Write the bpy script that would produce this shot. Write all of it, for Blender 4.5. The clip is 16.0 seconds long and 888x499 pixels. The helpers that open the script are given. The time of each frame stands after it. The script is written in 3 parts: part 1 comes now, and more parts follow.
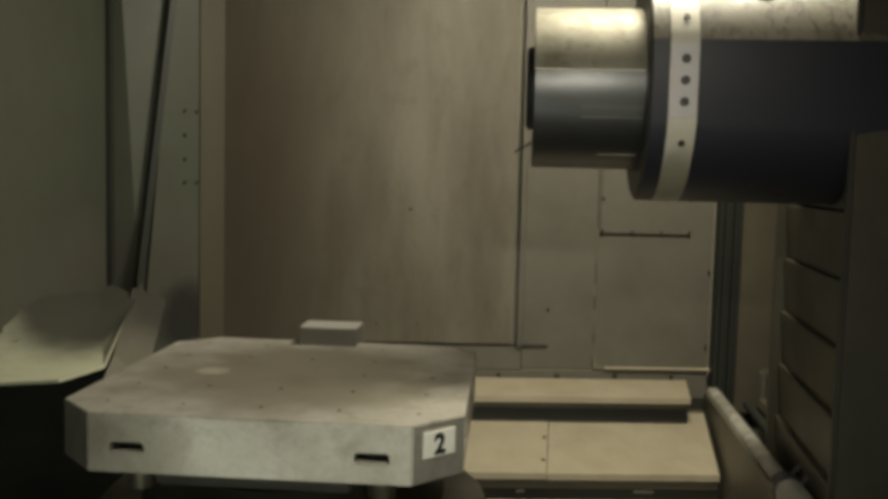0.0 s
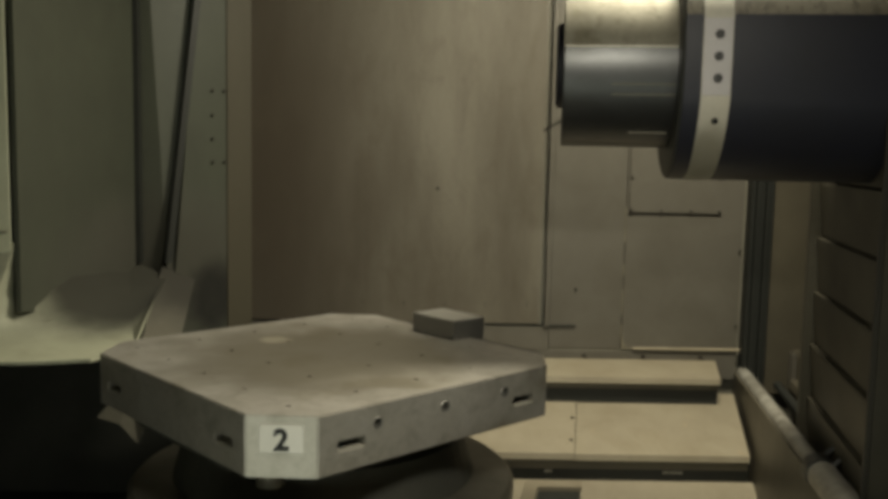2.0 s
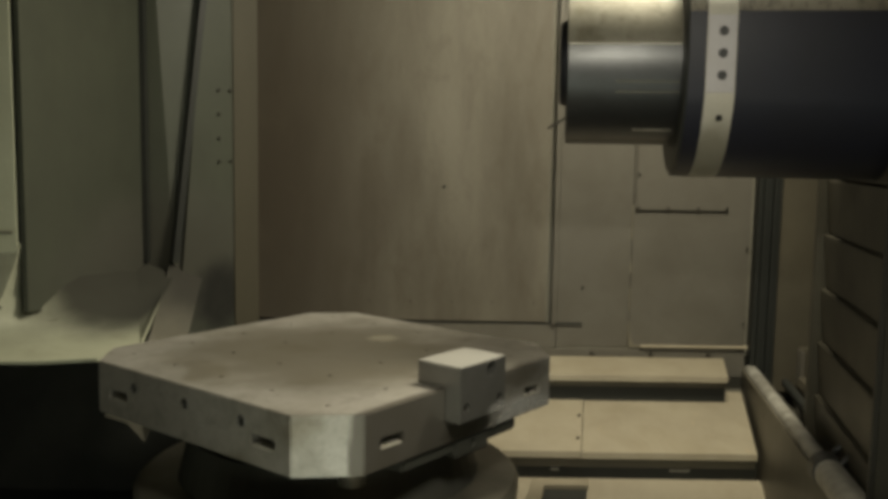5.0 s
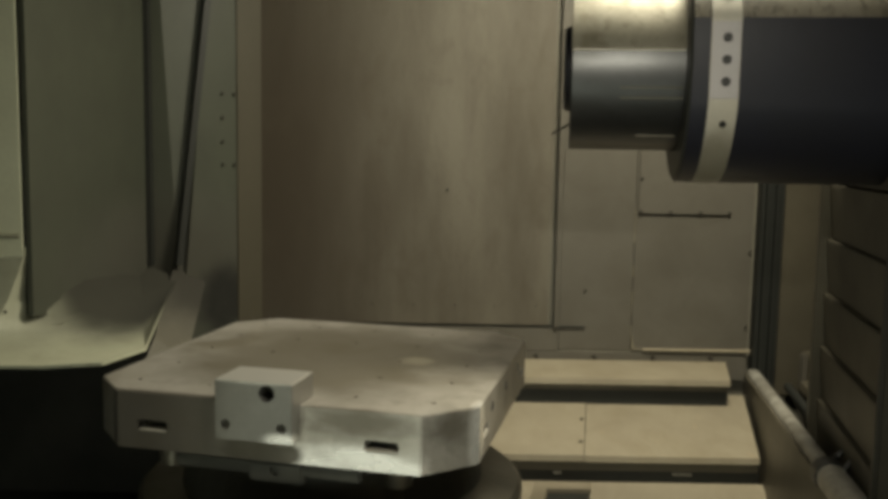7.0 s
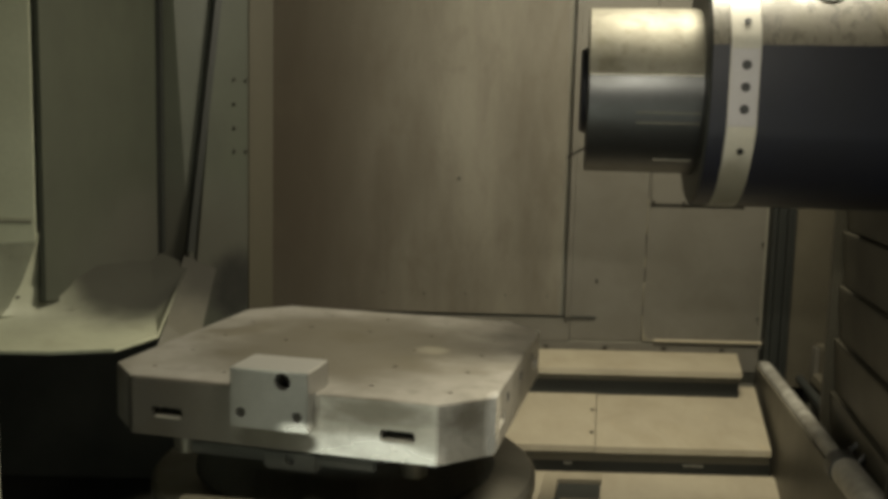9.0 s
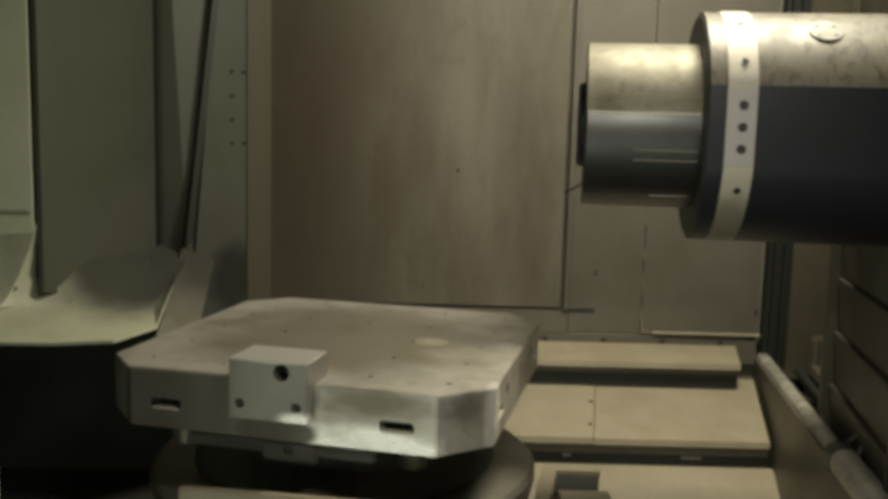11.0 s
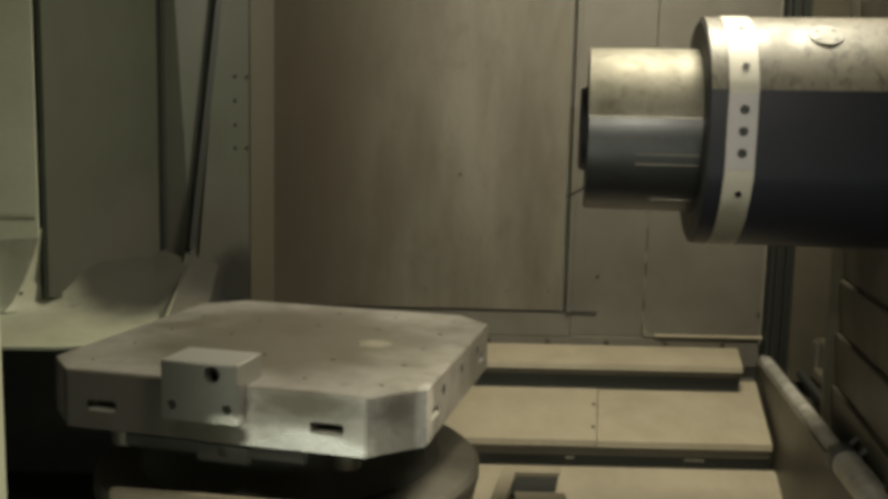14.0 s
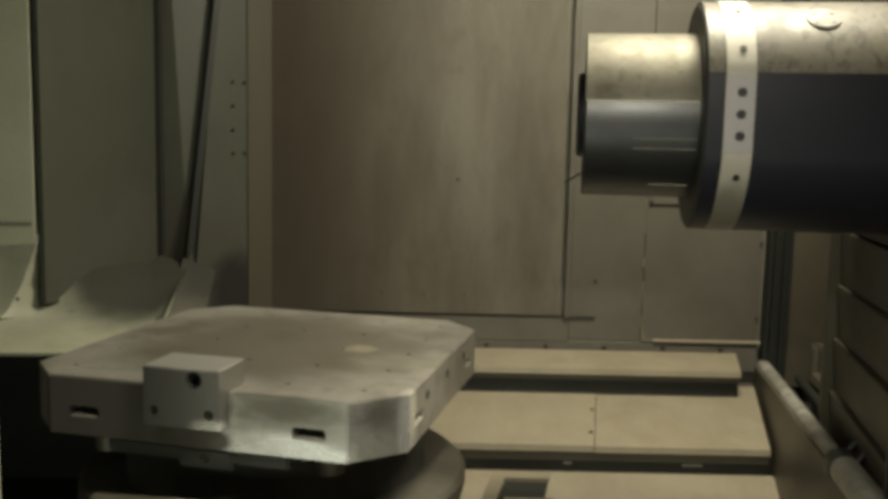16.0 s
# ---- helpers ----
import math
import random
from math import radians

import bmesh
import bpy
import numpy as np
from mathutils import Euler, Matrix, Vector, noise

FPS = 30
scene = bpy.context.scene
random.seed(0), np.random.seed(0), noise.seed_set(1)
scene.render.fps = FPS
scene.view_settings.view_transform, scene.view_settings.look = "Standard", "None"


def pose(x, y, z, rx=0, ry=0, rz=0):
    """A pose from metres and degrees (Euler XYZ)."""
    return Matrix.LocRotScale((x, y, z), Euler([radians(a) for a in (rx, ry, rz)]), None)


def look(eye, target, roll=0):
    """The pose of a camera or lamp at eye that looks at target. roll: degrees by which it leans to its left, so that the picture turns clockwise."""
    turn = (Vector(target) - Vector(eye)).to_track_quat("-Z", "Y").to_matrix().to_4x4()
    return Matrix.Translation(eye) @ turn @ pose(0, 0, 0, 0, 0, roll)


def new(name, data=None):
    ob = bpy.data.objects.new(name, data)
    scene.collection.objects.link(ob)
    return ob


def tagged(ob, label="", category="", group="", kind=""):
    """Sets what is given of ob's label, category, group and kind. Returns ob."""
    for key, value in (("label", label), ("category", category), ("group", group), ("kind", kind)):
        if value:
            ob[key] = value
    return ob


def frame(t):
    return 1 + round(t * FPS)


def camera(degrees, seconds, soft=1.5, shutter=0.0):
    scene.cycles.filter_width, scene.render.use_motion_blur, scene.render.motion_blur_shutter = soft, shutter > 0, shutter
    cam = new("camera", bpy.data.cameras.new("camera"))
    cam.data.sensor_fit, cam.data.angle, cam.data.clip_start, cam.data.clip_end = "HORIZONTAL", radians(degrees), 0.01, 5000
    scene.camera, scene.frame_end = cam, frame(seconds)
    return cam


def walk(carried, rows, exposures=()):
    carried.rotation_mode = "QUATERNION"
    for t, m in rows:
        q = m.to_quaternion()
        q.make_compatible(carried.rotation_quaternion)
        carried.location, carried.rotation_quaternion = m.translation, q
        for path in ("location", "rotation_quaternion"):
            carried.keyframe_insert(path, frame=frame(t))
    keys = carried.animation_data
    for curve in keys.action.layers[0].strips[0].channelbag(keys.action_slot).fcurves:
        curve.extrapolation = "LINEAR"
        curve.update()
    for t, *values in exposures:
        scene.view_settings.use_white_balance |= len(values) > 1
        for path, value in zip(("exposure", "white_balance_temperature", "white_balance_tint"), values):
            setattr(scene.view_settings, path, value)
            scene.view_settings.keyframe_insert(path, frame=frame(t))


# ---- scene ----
cam = camera(52.0, 16.0, soft=4.2)
PATH = [
    (0.0, pose(0.0002, -0.0002, 1.5499, 85.17, -1.41, -2.50)),
    (0.5, pose(0.0073, 0.0040, 1.5489, 85.07, -1.22, -1.94)),
    (1.0, pose(0.0016, 0.0121, 1.5486, 84.44, -0.79, -2.32)),
    (1.5, pose(-0.0047, 0.0139, 1.5495, 84.16, -1.15, -1.97)),
    (2.0, pose(-0.0063, 0.0108, 1.5501, 83.83, -1.20, -0.95)),
    (2.5, pose(-0.0023, 0.0056, 1.5494, 84.15, -1.36, -1.00)),
    (3.0, pose(0.0011, 0.0064, 1.5477, 84.10, -1.40, -0.64)),
    (3.5, pose(0.0025, 0.0152, 1.5460, 83.92, -1.12, -0.64)),
    (4.0, pose(0.0063, 0.0124, 1.5501, 83.79, -1.00, -0.54)),
    (6.5, pose(0.0060, 0.0100, 1.5557, 83.59, -1.04, -0.02)),
    (7.0, pose(-0.0001, 0.0069, 1.5625, 83.66, -1.02, -0.23)),
    (7.5, pose(-0.0049, 0.0077, 1.5615, 83.53, -1.02, -0.23)),
    (8.0, pose(-0.0115, 0.0145, 1.5610, 83.23, -1.50, -0.41)),
    (8.5, pose(-0.0191, 0.0173, 1.5621, 83.30, -1.46, -0.11)),
    (9.0, pose(-0.0202, 0.0177, 1.5611, 82.94, -1.47, 0.09)),
    (11.5, pose(-0.0230, 0.0216, 1.5566, 82.52, -1.54, -0.06)),
    (12.0, pose(-0.0186, 0.0218, 1.5566, 82.78, -1.37, 0.14)),
    (12.5, pose(-0.0254, 0.0187, 1.5574, 82.58, -1.20, 0.07)),
    (13.0, pose(-0.0261, 0.0149, 1.5588, 82.81, -1.20, 0.10)),
    (13.5, pose(-0.0254, 0.0148, 1.5583, 82.57, -1.24, 0.06)),
    (14.0, pose(-0.0246, 0.0125, 1.5580, 82.75, -1.33, 0.05)),
    (14.5, pose(-0.0229, 0.0149, 1.5583, 82.75, -1.22, 0.09)),
    (15.0, pose(-0.0205, 0.0160, 1.5573, 82.92, -1.07, 0.05)),
    (15.5, pose(-0.0190, 0.0150, 1.5576, 82.89, -1.07, -0.00)),
    (16.0, pose(-0.0190, 0.0134, 1.5587, 83.06, -1.27, 0.03)),
]
walk(cam, PATH)

# ---- world and lights ----
world = bpy.data.worlds.new("world")
scene.world = world
world.use_nodes = True
world.node_tree.nodes["Background"].inputs[0].default_value = (0.55, 0.62, 0.6, 1)
world.node_tree.nodes["Background"].inputs[1].default_value = 0.008
scene.view_settings.exposure = 0.0


def area_lamp(name, m, size, size_y, watts, colour, spread=180):
    d = bpy.data.lights.new(name, "AREA")
    d.shape, d.size, d.size_y, d.energy, d.color = "RECTANGLE", size, size_y, watts, colour
    d.spread = radians(spread)
    ob = new(name, d)
    ob.matrix_world = m
    return ob


# daylight of the hall through the open door, the tube over the door, and the lamp under the roof by the column
area_lamp("door_daylight", look((-0.2, 0.25, 0.80), (-0.2, 2.0, 0.84)), 1.8, 0.74, 4.0, (0.95, 1.0, 0.80))
area_lamp("door_tube_light", look((0.22, 0.75, 1.85), (0.05, 1.75, 1.25)), 0.30, 0.02, 3.0, (1.0, 0.95, 0.77), 140)
area_lamp("roof_light", pose(0.63, 1.86, 2.62, 0, 12), 0.46, 0.22, 26.5, (1.0, 0.93, 0.72), 150)



# ---- materials ----
def material(name, base, rough=0.5, metal=0.0, other=None, amount=0.5, scale=6.0, stretch=(1, 1, 1),
             fine=0.15, bump=0.05, spots=None, spot_scale=14.0, spot_edge=0.62, rough_var=0.12):
    """Base colour with large stains (to `other`), fine grain, optional spots, bump and uneven gloss."""
    m = bpy.data.materials.new(name)
    m.use_nodes = True
    nt = m.node_tree
    n, l = nt.nodes, nt.links
    bsdf = n["Principled BSDF"]
    tc = n.new("ShaderNodeTexCoord")
    mp = n.new("ShaderNodeMapping")
    mp.inputs["Scale"].default_value = stretch
    l.new(tc.outputs["Object"], mp.inputs["Vector"])
    big = n.new("ShaderNodeTexNoise")
    big.inputs["Scale"].default_value, big.inputs["Detail"].default_value = scale, 5
    big.inputs["Roughness"].default_value = 0.6
    l.new(mp.outputs[0], big.inputs["Vector"])
    ramp = n.new("ShaderNodeMapRange")
    ramp.inputs[1].default_value, ramp.inputs[2].default_value = 0.35, 0.68
    ramp.inputs[4].default_value = amount
    l.new(big.outputs["Fac"], ramp.inputs[0])
    mix = n.new("ShaderNodeMix")
    mix.data_type = "RGBA"
    mix.inputs[6].default_value = (*base, 1)
    mix.inputs[7].default_value = (*(other or [c * 0.55 for c in base]), 1)
    l.new(ramp.outputs[0], mix.inputs[0])
    colour = mix.outputs[2]
    grain = n.new("ShaderNodeTexNoise")
    grain.inputs["Scale"].default_value, grain.inputs["Detail"].default_value = 160.0, 3
    l.new(mp.outputs[0], grain.inputs["Vector"])
    g = n.new("ShaderNodeMix")
    g.data_type, g.blend_type = "RGBA", "MULTIPLY"
    g.inputs[0].default_value = fine * 2
    l.new(colour, g.inputs[6])
    l.new(grain.outputs["Fac"], g.inputs[7])
    colour = g.outputs[2]
    if spots:
        sp = n.new("ShaderNodeTexNoise")
        sp.inputs["Scale"].default_value, sp.inputs["Detail"].default_value = spot_scale, 4
        l.new(tc.outputs["Object"], sp.inputs["Vector"])
        sr = n.new("ShaderNodeMapRange")
        sr.inputs[1].default_value, sr.inputs[2].default_value = spot_edge, spot_edge + 0.1
        sr.inputs[4].default_value = 0.8
        l.new(sp.outputs["Fac"], sr.inputs[0])
        sm = n.new("ShaderNodeMix")
        sm.data_type = "RGBA"
        sm.inputs[7].default_value = (*spots, 1)
        l.new(sr.outputs[0], sm.inputs[0])
        l.new(colour, sm.inputs[6])
        colour = sm.outputs[2]
    l.new(colour, bsdf.inputs["Base Color"])
    rr = n.new("ShaderNodeMapRange")
    rr.inputs[3].default_value, rr.inputs[4].default_value = max(0.03, rough - rough_var), min(1, rough + rough_var)
    l.new(big.outputs["Fac"], rr.inputs[0])
    l.new(rr.outputs[0], bsdf.inputs["Roughness"])
    bsdf.inputs["Metallic"].default_value = metal
    if bump:
        b = n.new("ShaderNodeBump")
        b.inputs["Strength"].default_value, b.inputs["Distance"].default_value = bump, 0.004
        l.new(grain.outputs["Fac"], b.inputs["Height"])
        l.new(b.outputs[0], bsdf.inputs["Normal"])
    return m


def cloudy_patch(m, centre, radius, dark, near=0.5, far=1.25, gloss=0.9, ragged=0.5, most=0.92):
    """Adds a cloudy patch of its own shape, colour and gloss round a place, for stains and for painted light."""
    nt = m.node_tree
    n, l = nt.nodes, nt.links
    bsdf = n["Principled BSDF"]
    old = bsdf.inputs["Base Color"].links[0].from_socket
    tc, mp = n.new("ShaderNodeTexCoord"), n.new("ShaderNodeMapping")
    mp.vector_type = "TEXTURE"
    mp.inputs["Location"].default_value, mp.inputs["Scale"].default_value = centre, radius
    l.new(tc.outputs["Object"], mp.inputs["Vector"])
    no = n.new("ShaderNodeTexNoise")
    no.inputs["Scale"].default_value, no.inputs["Detail"].default_value = 2.2, 6
    l.new(mp.outputs[0], no.inputs["Vector"])
    warp = n.new("ShaderNodeVectorMath")
    warp.operation = "LENGTH"
    l.new(mp.outputs[0], warp.inputs[0])
    add = n.new("ShaderNodeMath")
    add.operation = "MULTIPLY_ADD"
    add.inputs[1].default_value, add.inputs[2].default_value = ragged, -ragged / 2
    l.new(no.outputs["Fac"], add.inputs[0])
    tot = n.new("ShaderNodeMath")
    l.new(warp.outputs["Value"], tot.inputs[0])
    l.new(add.outputs[0], tot.inputs[1])
    mr = n.new("ShaderNodeMapRange")
    mr.interpolation_type = "SMOOTHSTEP"
    mr.inputs[1].default_value, mr.inputs[2].default_value = near, far
    mr.inputs[3].default_value, mr.inputs[4].default_value = most, 0.0
    l.new(tot.outputs[0], mr.inputs[0])
    mx = n.new("ShaderNodeMix")
    mx.data_type = "RGBA"
    mx.inputs[7].default_value = (*dark, 1)
    l.new(mr.outputs[0], mx.inputs[0])
    l.new(old, mx.inputs[6])
    l.new(mx.outputs[2], bsdf.inputs["Base Color"])
    rm = n.new("ShaderNodeMix")
    rm.inputs[3].default_value = gloss
    l.new(mr.outputs[0], rm.inputs[0])
    l.new(bsdf.inputs["Roughness"].links[0].from_socket, rm.inputs[2])
    l.new(rm.outputs[0], bsdf.inputs["Roughness"])
    return m


def mottle(m, scale, dark, amount, low=0.42, high=0.62, stretch=(1, 1, 1)):
    """Blotches of a darker colour with soft ragged edges, over what the material has."""
    nt = m.node_tree
    n, l = nt.nodes, nt.links
    bsdf = n["Principled BSDF"]
    tc, mp, no = n.new("ShaderNodeTexCoord"), n.new("ShaderNodeMapping"), n.new("ShaderNodeTexNoise")
    mp.inputs["Location"].default_value, mp.inputs["Scale"].default_value = (3.7, 1.9, 5.3), stretch
    no.inputs["Scale"].default_value, no.inputs["Detail"].default_value = scale, 7
    no.inputs["Roughness"].default_value, no.inputs["Distortion"].default_value = 0.65, 0.6
    l.new(tc.outputs["Object"], mp.inputs["Vector"])
    l.new(mp.outputs[0], no.inputs["Vector"])
    mr, mx = n.new("ShaderNodeMapRange"), n.new("ShaderNodeMix")
    mr.inputs[1].default_value, mr.inputs[2].default_value, mr.inputs[4].default_value = low, high, amount
    l.new(no.outputs["Fac"], mr.inputs[0])
    mx.data_type = "RGBA"
    mx.inputs[7].default_value = (*dark, 1)
    l.new(mr.outputs[0], mx.inputs[0])
    l.new(bsdf.inputs["Base Color"].links[0].from_socket, mx.inputs[6])
    l.new(mx.outputs[2], bsdf.inputs["Base Color"])
    return m


PAINT = material("cream_paint", (0.145, 0.134, 0.11), 0.5, other=(0.11, 0.10, 0.08), amount=0.5, scale=5, fine=0.08)
COVER = material("way_cover_paint", (0.33, 0.29, 0.21), 0.45, other=(0.24, 0.205, 0.145), amount=0.6, scale=7, fine=0.1,
                 spots=(0.35, 0.28, 0.18), spot_scale=22, spot_edge=0.68)
BROWN = material("stained_panel", (0.185, 0.168, 0.13), 0.58, other=(0.098, 0.083, 0.06), amount=0.9, scale=2.6,
                 stretch=(2.2, 1, 0.45), fine=0.12, rough_var=0.15)
GREY = material("grey_panel", (0.24, 0.225, 0.18), 0.5, other=(0.17, 0.155, 0.12), amount=0.5, scale=4, fine=0.08)
# much darker than the pale front panel; darker towards its foot, darkest in the corner
GREEN = material("grey_green_paint", (0.074, 0.080, 0.058), 0.5, other=(0.05, 0.054, 0.040), amount=0.6, scale=3, fine=0.08)
GREEN = cloudy_patch(GREEN, (-0.72, 2.42, 1.24), (0.30, 0.60, 0.22), (0.058, 0.056, 0.043), 0.3, 1.2)
GREEN = cloudy_patch(GREEN, (-0.60, 2.53, 1.13), (0.10, 0.10, 0.12), (0.010, 0.010, 0.008), 0.4, 1.2)
BROWN = cloudy_patch(BROWN, (-0.46, 2.62, 1.45), (0.34, 1.0, 0.85), (0.05, 0.038, 0.024), 0.1, 1.5)
# fin darker towards its upper end
FIN = cloudy_patch(material("fin_paint", (0.14, 0.13, 0.10), 0.5, other=(0.09, 0.085, 0.065), amount=0.6, scale=6, fine=0.1),
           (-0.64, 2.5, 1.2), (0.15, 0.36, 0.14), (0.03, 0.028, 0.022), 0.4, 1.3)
TAN = material("tan_strip", (0.082, 0.073, 0.048), 0.6, other=(0.058, 0.050, 0.033), amount=0.7, scale=4, stretch=(1, 1, 0.4), fine=0.1)
LIP = material("pale_green_paint", (0.62, 0.63, 0.47), 0.45, other=(0.50, 0.50, 0.36), amount=0.5, scale=6, fine=0.1)


# pale chute with a dark cloud towards the side guard
CHUTE = cloudy_patch(mottle(material("chute_paint", (0.45, 0.46, 0.34), 0.45, other=(0.37, 0.37, 0.27), amount=0.5, scale=6, fine=0.1),
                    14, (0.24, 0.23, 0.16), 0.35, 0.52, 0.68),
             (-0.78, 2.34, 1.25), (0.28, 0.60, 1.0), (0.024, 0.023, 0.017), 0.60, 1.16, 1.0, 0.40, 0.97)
SOOT = material("sooty_paint", (0.30, 0.29, 0.22), 0.6, other=(0.09, 0.085, 0.065), amount=0.9, scale=6, fine=0.1)
RUBBER = material("black_rubber", (0.028, 0.03, 0.026), 0.5, fine=0.1)
DARK = material("dark_casting", (0.085, 0.085, 0.072), 0.55, other=(0.045, 0.045, 0.038), fine=0.15)
STEEL = material("ground_steel", (0.62, 0.59, 0.54), 0.42, 0.60, other=(0.46, 0.43, 0.37), amount=0.9, scale=7,
                 fine=0.10, bump=0.012, spots=(0.30, 0.27, 0.21), spot_scale=6.0, spot_edge=0.56, rough_var=0.14)
# brown oil film on the top face, its clear rim imitating front sheen; pale smudge
STEEL = cloudy_patch(STEEL, (0.0, 0.0, 0.004), (0.32, 0.32, 0.022), (0.155, 0.138, 0.10), 0.50, 1.14, 0.50, 0.8, 0.85)
STEEL = cloudy_patch(STEEL, (-0.15, -0.01, 0.0), (0.042, 0.036, 0.02), (0.50, 0.46, 0.36), 0.5, 1.0, 0.45, 0.5, 0.6)
# dim reflections painted dark on one half and the upper edge of the face
STEEL = cloudy_patch(STEEL, (0.16, 0.315, -0.055), (0.20, 0.02, 0.10), (0.14, 0.126, 0.105), 0.75, 1.1, 0.42, 0.5, 0.85)
STEEL = cloudy_patch(STEEL, (-0.15, 0.316, -0.018), (0.11, 0.02, 0.030), (0.16, 0.142, 0.11), 0.25, 1.2, 0.42, 0.9, 0.80)
STEEL = cloudy_patch(STEEL, (-0.28, 0.28, -0.025), (0.045, 0.045, 0.030), (0.16, 0.142, 0.11), 0.2, 1.2, 0.42, 0.9, 0.75)
# bright reflections painted along the pallet's lower edge and on its corner
STEEL = cloudy_patch(STEEL, (-0.155, 0.318, -0.10), (0.17, 0.03, 0.055), (0.97, 0.95, 0.92), 0.6, 1.05, 0.26, 0.8)
STEEL = cloudy_patch(STEEL, (-0.315, 0.235, -0.055), (0.020, 0.04, 0.09), (0.97, 0.95, 0.90), 0.5, 1.1, 0.26, 0.5)
# darker patch below the locating block, about as wide as the block
STEEL = cloudy_patch(STEEL, (0.003, 0.316, -0.075), (0.075, 0.02, 0.028), (0.12, 0.108, 0.085), 0.7, 1.0, 0.5, 0.3)
STEEL_B = material("milled_block", (0.27, 0.263, 0.245), 0.36, 0.72, other=(0.21, 0.203, 0.187), amount=0.6, scale=12, fine=0.06, bump=0.01)
# dark block with light from above painted pale on its top
STEEL_B = cloudy_patch(STEEL_B, (0.003, 0.305, 0.040), (0.10, 0.08, 0.006), (0.66, 0.645, 0.60), 0.70, 1.10, 0.40, 0.3, 0.9)
# bright reflection painted on the block's lower corner
STEEL_B = cloudy_patch(STEEL_B, (-0.045, 0.346, -0.052), (0.035, 0.03, 0.018), (0.97, 0.95, 0.92), 0.5, 1.25, 0.26)
NOSE = material("polished_steel", (0.12, 0.122, 0.125), 0.40, 0.9, other=(0.08, 0.08, 0.078), amount=0.8, scale=11,
                stretch=(0.6, 1, 1), fine=0.1, bump=0.0, rough_var=0.06)
# worn steel of the nose's upper half, lamp light from above put into its colour
NOSE_TOP = material("worn_steel_lit_top", (0.21, 0.197, 0.155), 0.58, 0.55, other=(0.12, 0.11, 0.08), amount=0.8, scale=12,
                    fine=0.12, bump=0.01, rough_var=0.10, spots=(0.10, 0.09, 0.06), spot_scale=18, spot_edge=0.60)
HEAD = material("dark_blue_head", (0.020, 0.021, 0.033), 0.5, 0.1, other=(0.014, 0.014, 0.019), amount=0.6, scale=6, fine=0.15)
# worn upper side of flange and housing, painted pale as lit from above
UPPER = material("worn_shell_lit_top", (0.145, 0.131, 0.098), 0.50, 0.12, other=(0.10, 0.088, 0.066), amount=0.9, scale=13, stretch=(1.6, 1, 0.6),
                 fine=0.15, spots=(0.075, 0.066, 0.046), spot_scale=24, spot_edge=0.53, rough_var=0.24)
# white band, its lower front darkened by painted shadow along with dirt
BAND = cloudy_patch(material("white_band", (0.50, 0.475, 0.41), 0.5, other=(0.54, 0.50, 0.41), amount=0.5, scale=12, fine=0.1),
            (0.256, -0.13, -0.175), (0.06, 0.12, 0.075), (0.17, 0.155, 0.11), 0.4, 1.2, 0.6, 0.5, 0.75)
PLATE = material("violet_grey_plate", (0.46, 0.44, 0.45), 0.42, other=(0.40, 0.37, 0.36), amount=0.6, scale=14, fine=0.1)
BEAD = material("pale_bead", (0.30, 0.27, 0.20), 0.5, other=(0.13, 0.115, 0.085), amount=0.9, scale=22, fine=0.15)
LABEL = material("white_label", (0.90, 0.88, 0.82), 0.45, other=(0.80, 0.78, 0.70), amount=0.4, scale=20, fine=0.06)
BLACK = material("black_print", (0.012, 0.012, 0.012), 0.5, fine=0.05)
SCREW = material("screw_steel", (0.06, 0.055, 0.045), 0.45, 0.6, fine=0.1)
PIPE = material("worn_rail", (0.62, 0.60, 0.53), 0.32, 0.25, other=(0.22, 0.20, 0.16), amount=0.9, scale=14, fine=0.2)
COLUMN = material("column_cover", (0.062, 0.056, 0.040), 0.45, other=(0.034, 0.031, 0.022), amount=0.8, scale=4, fine=0.15)
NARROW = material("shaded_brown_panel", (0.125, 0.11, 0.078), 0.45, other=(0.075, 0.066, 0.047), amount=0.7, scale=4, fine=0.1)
COLUMN.node_tree.nodes["Principled BSDF"].inputs["Specular IOR Level"].default_value = 0.3
mottle(STEEL, 16, (0.17, 0.15, 0.115), 0.32, 0.50, 0.66)
mottle(STEEL, 60, (0.20, 0.18, 0.14), 0.16, 0.52, 0.64)
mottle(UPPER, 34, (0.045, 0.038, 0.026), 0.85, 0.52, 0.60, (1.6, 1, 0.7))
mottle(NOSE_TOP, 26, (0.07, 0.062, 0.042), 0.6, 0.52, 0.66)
mottle(COVER, 9, (0.20, 0.165, 0.105), 0.45, 0.48, 0.70)
mottle(PAINT, 7, (0.09, 0.08, 0.06), 0.45, 0.46, 0.68)
mottle(BROWN, 10, (0.075, 0.06, 0.04), 0.45, 0.50, 0.70, (1.4, 1, 0.6))
mottle(GREEN, 6, (0.045, 0.046, 0.034), 0.4, 0.48, 0.70)
IRON = material("cast_table", (0.30, 0.28, 0.23), 0.42, 0.6, other=(0.14, 0.13, 0.105), amount=0.8, scale=5, fine=0.2)


